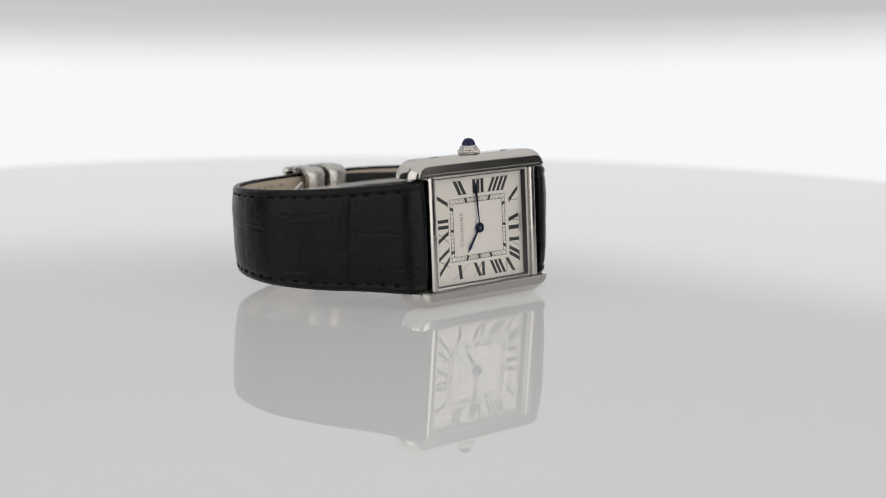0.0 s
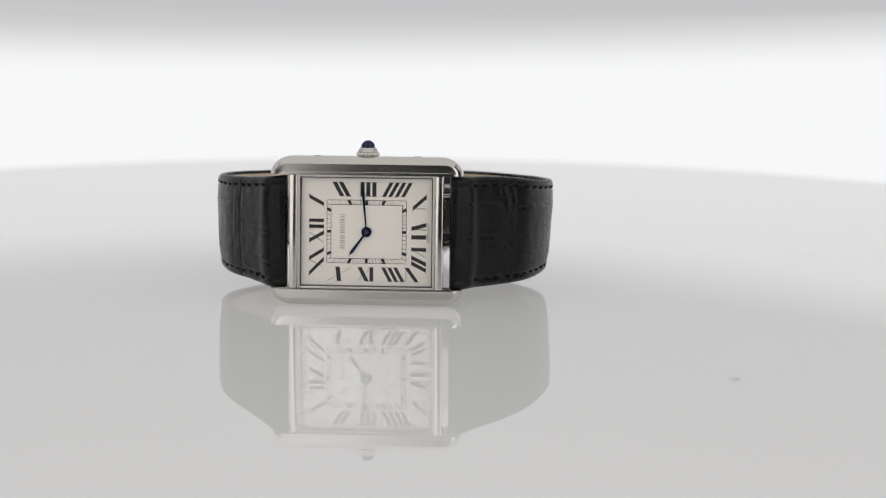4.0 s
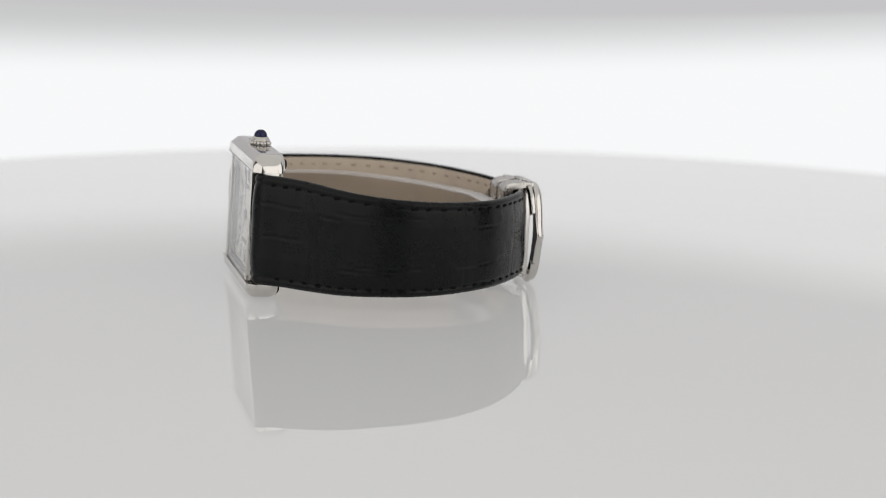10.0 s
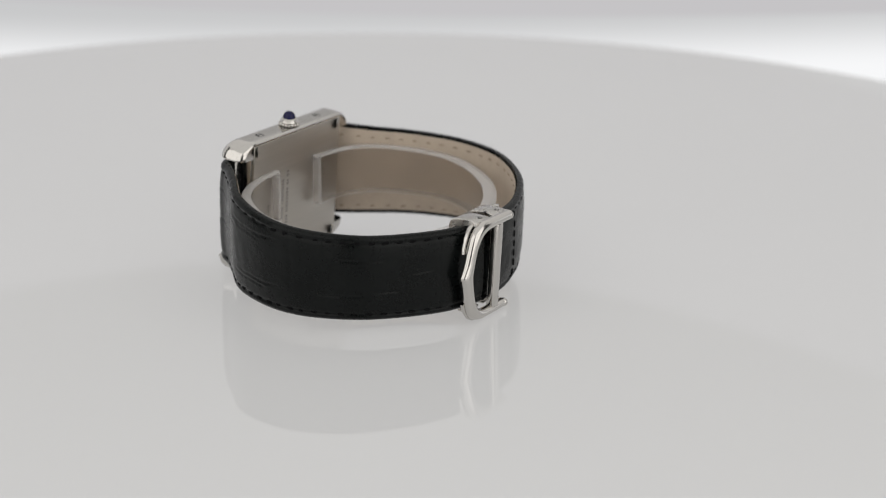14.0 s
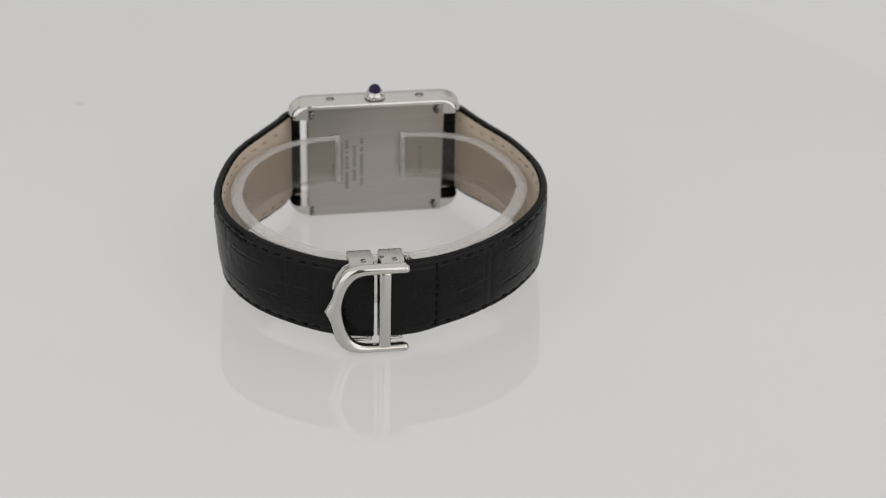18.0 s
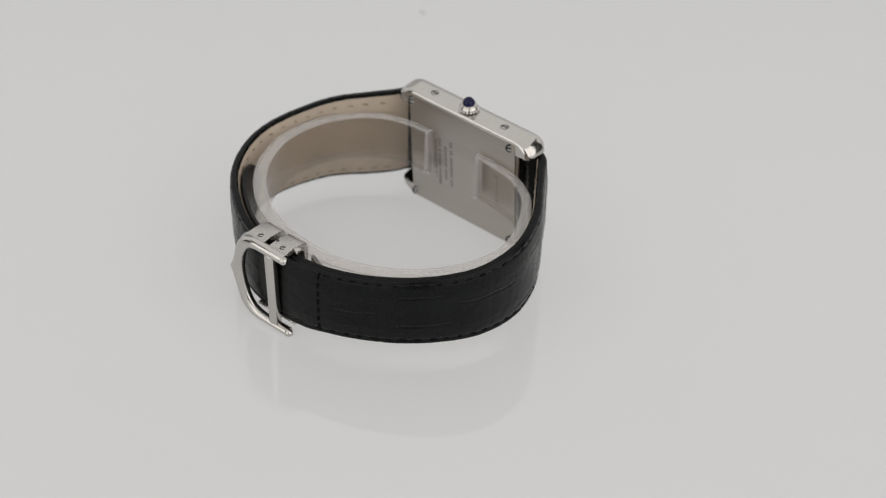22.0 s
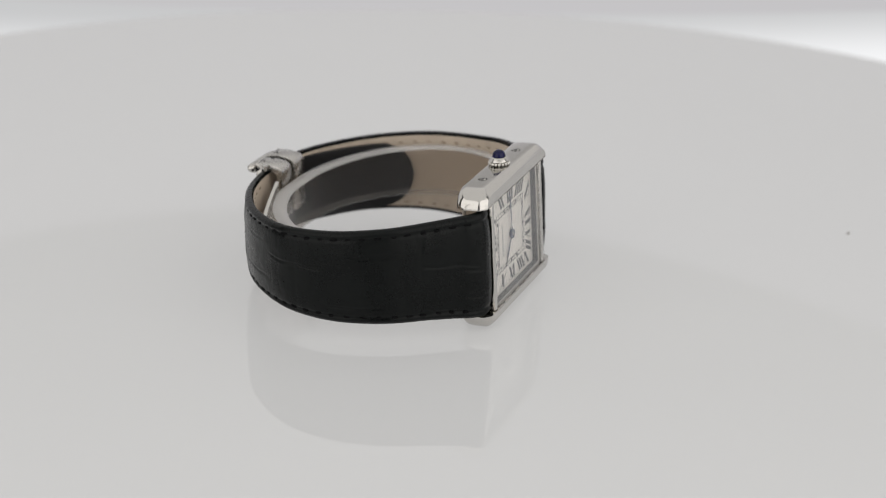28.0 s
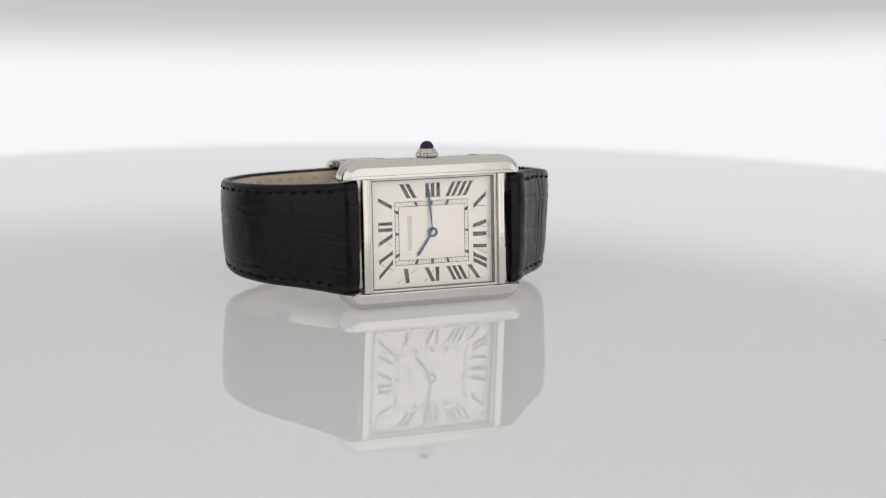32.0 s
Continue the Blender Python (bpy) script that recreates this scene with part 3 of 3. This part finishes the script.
def relief(s, v, side):
    """Alligator scale creases, the padded middle and the stitch groove, as a height in mm."""
    d = s if side < 0 else LENGTH - s
    margin = min(v, 1 - v)
    out = 0.28 * min(1, max(0, margin - 0.10) / 0.16) ** 0.7
    out -= 0.17 * math.exp(-((margin - 0.075) / 0.018) ** 2)
    wob = 0.45 * noise.noise(Vector((d * 0.16, v * 5, side * 7.0)))
    for x, bow, deep in CROSS[side]:
        u = d + wob - x - bow * (1 - (2 * v - 1) ** 2)
        if abs(u) < 1.2:
            out -= 0.12 * deep * math.exp(-(u / 0.42) ** 2) * (0.55 + 0.6 * abs(noise.noise(Vector((x, v * 4, side)))))
    if margin > 0.06:
        sway = 0.02 * noise.noise(Vector((d * 0.22, 1.7, side * 3.0)))
        for a, b, q, slant in ALONG[side]:
            if a - 1 < d < b + 1:
                f = (d - a) / (b - a)
                u = v + sway - q - slant * (f - 0.5)
                if abs(u) < 0.05:
                    ends = min(1.0, max(0.0, min(d - a, b - d) / 1.5 + 0.3))
                    out -= ends * (0.10 * math.exp(-(u / 0.013) ** 2) - 0.025 * math.exp(-((abs(u) - 0.03) / 0.012) ** 2))
    near = max(math.exp(-((d - 15.2) / 2.6) ** 2), 0.7 * math.exp(-((d - 44) / 4) ** 2), 0.6 * math.exp(-((d - 61) / 3) ** 2))
    out += 0.05 * near * noise.noise(Vector((d * 1.5, v * 7, 11 + side)))
    out += 0.04 * noise.noise(Vector((d * 0.5, v * 9, 2))) + 0.008 * noise.noise(Vector((d * 1.7, v * 26, 5)))
    return out


PARED = 0.5                                            # the lower edge is pared towards the lining


def strap_piece(name, s0, s1, side, label):
    count = int((s1 - s0) / 0.22)
    M = 96
    bm = bmesh.new()
    rows = []
    for i in range(count + 1):
        s = s0 + (s1 - s0) * i / count
        p, nrm, t = line_at(s)
        zb, zt = strap_z(s)
        th = thickness(s)
        row = []
        for j in range(M + 1):
            v = j / M
            edge = max(0.0, 1 - min(v, 1 - v) / 0.05)
            d = relief(s, v, side) - 0.55 * edge ** 2 + lean(s) * (v - 0.5)
            if i in (0, count):
                d -= 0.6
            q = p + nrm * d
            row.append(bm.verts.new((q.x, q.y, zb + (zt - zb) * v)))
        for j in range(9):
            v = 1 - j / 8
            edge = max(0.0, 1 - min(v, 1 - v) / 0.06)
            q = p - nrm * (th - 0.3 * edge - lean(s) * (v - 0.5))
            row.append(bm.verts.new((q.x, q.y, zb + PARED + (zt - zb - PARED) * v)))
        rows.append(row)
    n = len(rows[0])
    for a, b in zip(rows, rows[1:]):
        for k in range(n):
            bm.faces.new((a[k], b[k], b[(k + 1) % n], a[(k + 1) % n]))
    bm.faces.new(rows[0])
    bm.faces.new(rows[-1][::-1])
    strap = part(name, bm, LEATHER, WATCH, label, 50)
    # lining
    bm = bmesh.new()
    rows = []
    cnt = count // 5
    for i in range(cnt + 1):
        a, z = (s0 + 4.4, s1 - 0.8) if side < 0 else (s0 + 0.8, s1 - 3.8)
        s = a + (z - a) * i / cnt
        p, nrm, t = line_at(s)
        zb, zt = strap_z(s)
        zb += PARED
        row = []
        for dv, dd in ((0.035, 0.0), (0.05, 0.12), (0.3, 0.2), (0.5, 0.22), (0.7, 0.2), (0.95, 0.12), (0.965, 0.0)):
            q = p - nrm * (thickness(s) + dd - lean(s) * (dv - 0.5))
            row.append(bm.verts.new((q.x, q.y, zb + (zt - zb) * dv)))
        for dv in (0.9, 0.5, 0.1):
            q = p - nrm * (thickness(s) - 0.15 - lean(s) * (dv - 0.5))
            row.append(bm.verts.new((q.x, q.y, zb + (zt - zb) * dv)))
        rows.append(row)
    n = len(rows[0])
    for a, b in zip(rows, rows[1:]):
        for k in range(n):
            bm.faces.new((a[k], b[k], b[(k + 1) % n], a[(k + 1) % n]))
    bm.faces.new(rows[0])
    bm.faces.new(rows[-1][::-1])
    part("lining", bm, LINING, strap, "beige leather lining", 50)
    return strap


def capsule(length, r, mat):
    bm = bmesh.new()
    rings = []
    for x, k in ((-0.5, 0.45), (-0.36, 1.0), (0.36, 1.0), (0.5, 0.45)):
        rings.append([bm.verts.new((x * length, r * k * 0.7 * math.cos(a), r * k * math.sin(a))) for a in (2 * math.pi * i / 6 for i in range(6))])
    for a, b in zip(rings, rings[1:]):
        for i in range(6):
            bm.faces.new((a[i], a[(i + 1) % 6], b[(i + 1) % 6], b[i]))
    bm.faces.new(rings[0][::-1])
    bm.faces.new(rings[-1])
    return finish("stitch", bm, mat, 60)


def basis(p, t, nrm, z, tilt=0.0):
    m = Matrix(((t.x, nrm.x, 0, p.x * MM), (t.y, nrm.y, 0, p.y * MM), (0, 0, 1, z * MM), (0, 0, 0, 1)))
    return m @ Matrix.Rotation(tilt, 4, "Y")


def stitch_row(strap, s0, s1, side, row_v, mesh, pitch, inside):
    rng = random.Random(int(s0 * 10) + int(row_v * 100))
    v = row_v
    s = s0
    while s < s1:
        p, nrm, t = line_at(s)
        zb, zt = strap_z(s)
        v = row_v + rng.uniform(-0.004, 0.004)
        d = relief(s, v, side) + rng.uniform(-0.08, 0.05) if not inside else -thickness(s) - 0.19
        q = p + nrm * (d + lean(s) * (v - 0.5))
        shared("stitch" if not inside else "lining_stitch", mesh, strap, basis(q, t, nrm, zb + (zt - zb) * v, rng.uniform(-0.1, 0.1) + (0.12 if v > 0.5 else -0.12)) @ Matrix.Diagonal((rng.uniform(0.7, 1.1), 1, rng.uniform(0.75, 1.15), 1)))
        s += pitch * rng.uniform(0.88, 1.12)


STITCH, PALE_STITCH = capsule(1.3, 0.30, THREAD), capsule(1.1, 0.17, PALE_THREAD)
SPLIT = next(s for s, p in RUN if s > 60 and p.x > 5.5)        # where the two halves meet under the clasp
TWELVE = strap_piece("strap_twelve_side", 0.0, SPLIT - 0.3, -1, "black alligator leather strap half")
SIX = strap_piece("strap_six_side", SPLIT + 0.35, LENGTH - 0.6, 1, "black alligator leather strap half ending in a clasp")
for strap, a, b, side in ((TWELVE, 6, 74, -1), (SIX, 96, LENGTH - 6.5, 1)):
    for v in (0.075, 0.925):
        stitch_row(strap, a, b, side, v, STITCH, 2.75, False)
    for v in (0.11, 0.89):
        stitch_row(strap, a, b, side, v, PALE_STITCH, 3.2, True)


for k in range(7):
    p, nrm, t = line_at(73.0)
    zb, zt = strap_z(73.0)
    v = 0.125 + 0.125 * k
    q = p + nrm * (relief(73.0, v, -1) + 0.0)
    m = basis(q, t, nrm, zb + (zt - zb) * v) @ Matrix.Rotation(radians(86), 4, "Y")
    shared("stitch", STITCH, TWELVE, m)


def tail():
    """The free strap end tucked inside the loop."""
    bm = bmesh.new()
    rows = []
    s0, s1 = SPLIT + 1.2, 120.5
    for i in range(81):
        s = s0 + (s1 - s0) * i / 80
        p, nrm, t = line_at(s)
        left = s1 - s
        k = math.sqrt(max(0.0, 1 - (max(0.0, 8 - left) / 8) ** 2))
        zb, zt = 11.2 - 7.0 * max(0.04, k), 11.2 + 7.0 * max(0.04, k)
        off = 1.9 + 0.1 * math.sin(math.pi * min(1, (s - s0) / (s1 - s0)))
        row = []
        for v in (0.0, 0.06, 0.2, 0.5, 0.8, 0.94, 1.0):
            q = p - nrm * (off + 0.2 * (min(v, 1 - v) < 0.05))
            row.append(bm.verts.new((q.x, q.y, zb + (zt - zb) * v)))
        for v in (1.0, 0.94, 0.5, 0.06, 0.0):
            q = p - nrm * (off + 1.1 - 0.3 * (min(v, 1 - v) < 0.05))
            row.append(bm.verts.new((q.x, q.y, zb + (zt - zb) * v)))
        rows.append(row)
    n = len(rows[0])
    for a, b in zip(rows, rows[1:]):
        for k in range(n):
            bm.faces.new((a[k], b[k], b[(k + 1) % n], a[(k + 1) % n]))
    bm.faces.new(rows[0])
    bm.faces.new(rows[-1][::-1])
    return part("strap_tail", bm, EDGE, WATCH, "rounded black strap end tucked inside", 50)


tail()


def clasp():
    root = new("folding_clasp")
    root.parent = WATCH
    tagged(root, "polished steel folding clasp with a D-shaped frame")
    top = [(0.2, 19.4), (3, 19.45), (6.2, 19.45), (9.0, 19.35), (10.9, 18.7), (12.3, 17.3), (13.3, 15), (14.1, 12.2), (15.3, 9.7)]
    low = [(15.3, 9.7), (14.3, 7.2), (13.6, 4.6), (12.7, 2.0), (11.2, 0.5), (9, -0.2), (6.2, -0.25), (3, -0.25), (0.2, -0.25)]
    hole = [(0.2, 17.5), (4, 17.5), (8.2, 17.25), (10.2, 15.8), (11.5, 13.2), (12.0, 9.7), (11.4, 6.0), (10.2, 3.1), (8.2, 1.6), (4, 1.3), (0.2, 1.3)]
    outer = catmull(top, 5)[:-1] + catmull(low, 5)
    ring = resample(catmull(hole, 6), len(outer))[0]
    bm = bmesh.new()
    rows = []
    for o, (run, i) in zip(outer, ring):
        i = Vector((i.x, i.y))
        rows.append([bm.verts.new((o.lerp(i, f).x, y, o.lerp(i, f).y)) for f, y in
                     ((0.06, 53.5), (0.0, 53.75), (0.0, 54.3), (0.07, 54.72), (0.24, 55.04), (0.5, 55.16), (0.76, 55.04), (0.93, 54.72), (1.0, 54.3), (1.0, 53.75), (0.94, 53.5))])
    n = len(rows[0])
    for a, b in zip(rows, rows[1:]):
        for k in range(n):
            bm.faces.new((a[k], b[k], b[(k + 1) % n], a[(k + 1) % n]))
    bm.faces.new(rows[0])
    bm.faces.new(rows[-1][::-1])
    part("clasp_frame", bm, POLISHED, root, "D-shaped polished steel frame", 50)
    for z in (18.45, 0.55):
        bm = bmesh.new()
        bmesh.ops.create_uvsphere(bm, u_segments=16, v_segments=10, radius=0.86)
        bmesh.ops.translate(bm, verts=bm.verts, vec=(0.25, 54.38, z))
        part("arm_tip", bm, POLISHED, root, "", 60)
    part("cross_bar", box(bmesh.new(), 2.9, 5.1, 53.3, 55.0, 0.8, 18.0, 0.4), POLISHED, root, "upright steel cross bar")
    for piece in root.children:
        piece.matrix_basis = spot(0, 55.15, 10.2, -2.5) @ spot(0, -54.0, -9.6)
    for x0, x1, low in ((6.15, 10.6, 9.0), (0.4, 4.75, 9.0)):
        # a bracket that bends over the strap's edge and runs down inside
        outside = [(55.3, 19.2), (55.3, 19.95), (55.0, 20.15), (53.1, 20.2), (51.0, 20.15), (50.1, 19.95), (49.4, 19.4), (49.1, 18.6), (49.0, low)]
        inside = [(49.95, low), (50.0, 17.5), (50.3, 18.3), (51.0, 18.9), (52.0, 19.15)]
        bm = bmesh.new()
        ends = [[bm.verts.new((x, y, z)) for y, z in outside + inside] for x in (x0, x1)]
        n = len(ends[0])
        caps = [bm.faces.new(ends[0]), bm.faces.new(ends[1][::-1])]
        for k in range(n):
            bm.faces.new((ends[0][k], ends[1][k], ends[1][(k + 1) % n], ends[0][(k + 1) % n]))
        bmesh.ops.bevel(bm, geom=[e for f in caps for e in f.edges], offset=0.16, segments=2, affect="EDGES", profile=0.5)
        hinge = part("hinge_plate", bm, SATIN, root, "bent satin steel hinge bracket with a screw", 40)
        screw(hinge, spot(x0 + (x1 - x0) * 0.42, 54.0, 20.13, 1, 0, 40), 0.5)
        part("lower_plate", box(bmesh.new(), x0, x1, 51.4, 53.3, 1.7, 2.2, 0.2), POLISHED, root)
    screw(root, spot(4.4, 53.2, 20.17), 0.24)
    bm = lathe(bmesh.new(), [(0.35, 19.0), (0.4, 19.7), (0.65, 19.8), (0.65, 20.2), (0.45, 20.3)], -0.2, 52.6, 20)
    part("release_knob", bm, POLISHED, root, "small steel knob")
    # the folding blade that runs down between lining and former
    bm = bmesh.new()
    rows = []
    for i in range(25):
        f = i / 24
        p, nrm, t = line_at(62 + 15.5 * f)
        top, off = 11.5 + 6.0 * f ** 1.6, 2.6 + 1.3 * f
        rows.append([bm.verts.new(((p - nrm * o).x, (p - nrm * o).y, z)) for o, z in ((off, top - 6), (off, top), (off + 0.7, top), (off + 0.7, top - 6))])
    for q, r in zip(rows, rows[1:]):
        for k in range(4):
            bm.faces.new((q[k], r[k], r[(k + 1) % 4], q[(k + 1) % 4]))
    bm.faces.new(rows[0])
    bm.faces.new(rows[-1][::-1])
    part("folding_blade", bm, POLISHED, root, "curved polished steel blade", 40)
    edge = [(8.6, 20.0), (10.4, 19.9), (11.8, 19.1), (13.0, 17.6), (13.7, 15.8), (13.8, 14.6)]
    for flip, last in ((False, 6), (True, 5)):
        run = edge[:last]
        ring = run + [(x - 1.3, z - 0.6) for x, z in run[::-1]]
        bm = prism(bmesh.new(), [(x, 20.3 - z if flip else z) for x, z in ring], 53.9, 54.7)
        bmesh.ops.bevel(bm, geom=[e for e in bm.edges if abs(e.verts[0].co.y - e.verts[1].co.y) < 1e-6], offset=0.22, segments=2, affect="EDGES", profile=0.5)
        part("side_lug", bm, POLISHED, root, "steel lug hugging the strap", 40)


clasp()


# ---- clear plastic former inside the strap ----
def former():
    pts = [(-4.9, 5.8), (-9.5, 5.8), (-15.4, 6.5), (-20.8, 9.3), (-24.8, 14.6), (-27.2, 20.6), (-27.4, 26.4), (-24.6, 33.2), (-19.5, 39.5), (-12.0, 44.6), (-4, 47.5), (2, 48.0),
           (10.6, 47.2), (18.6, 44.0), (25.3, 38.4), (29.2, 31.2), (30.2, 24.5), (28.2, 16.8), (23.5, 10.6), (18.5, 7.4), (13, 6.0), (7.5, 5.8)]
    line, run = resample(catmull(pts, 12), 161)
    root = tagged(new("plastic_former"), "clear plastic C-shaped former standing inside the watch strap", "display former")
    def strip(name, section, mat, label, a=0, z=161):
        """One run of the band; section gives the corners as (across, bottom share, height offset)."""
        bm = bmesh.new()
        rows = []
        for i in range(a, z):
            s, p = line[i]
            t = (line[min(160, i + 1)][1] - line[max(0, i - 1)][1]).normalized()
            nrm = Vector((t.y, -t.x))
            if nrm.dot(p - Vector((1, 27))) < 0:
                nrm = -nrm
            k = math.sin(math.pi * i / 160)
            rise = 1 - k ** 1.7                      # the band stands tilted, its open ends highest
            zt, zb = 16.3 + 3.9 * rise + 0.022 * p.x * k, 6.8 + 3.0 * rise
            deep = 1 + 1.8 * k                       # the wall is thickest in front
            rows.append([bm.verts.new(((p + nrm * (o if o > 0 else o * deep)).x, (p + nrm * (o if o > 0 else o * deep)).y, zb * w + zt * (1 - w) + dz)) for o, w, dz in section])
        n = len(section)
        for q, r in zip(rows, rows[1:]):
            for k in range(n):
                bm.faces.new((q[k], r[k], r[(k + 1) % n], q[(k + 1) % n]))
        bm.faces.new(rows[0])
        bm.faces.new(rows[-1][::-1])
        ob = part(name, bm, mat, root, label, 40)
        ob.visible_shadow = False

    strip("band", [(0.5, 1, 0.45), (0.5, 0, -0.45), (-0.75, 0, -0.45), (-0.75, 1, 0.45)], PLASTIC, "clear springy plastic band")
    strip("upper_edge", [(0.55, 0, -0.44), (0.55, 0, -0.15), (0.3, 0, 0.05), (-0.55, 0, 0.05), (-0.8, 0, -0.15), (-0.8, 0, -0.44)], MILKY, "frosted upper edge")
    strip("lower_edge", [(0.55, 1, 0.44), (0.55, 1, 0.15), (0.3, 1, -0.05), (-0.55, 1, -0.05), (-0.8, 1, 0.15), (-0.8, 1, 0.44)], FAINT, "frosted lower edge")
    for a, z in ((0, 2), (159, 161)):
        strip("end_tab", [(0.6, 1, 0.0), (0.6, 0, 0.0), (-0.85, 0, 0.0), (-0.85, 1, 0.0)], MILKY, "frosted end of the band", a, z)
    return root


FORMER = former()


def motions():
    walk(WATCH, [(t, watch_pose(turn)) for t, turn, lift in ROWS])
    walk(FORMER, [(t, watch_pose(turn)) for t, turn, lift in ROWS])
    walk(TABLE, [(t, Matrix.Rotation(radians(turn), 4, "Z")) for t, turn, lift in ROWS])
    walk(BACKDROP, [(t, arm_pose(lift)) for t, turn, lift in ROWS])


motions()
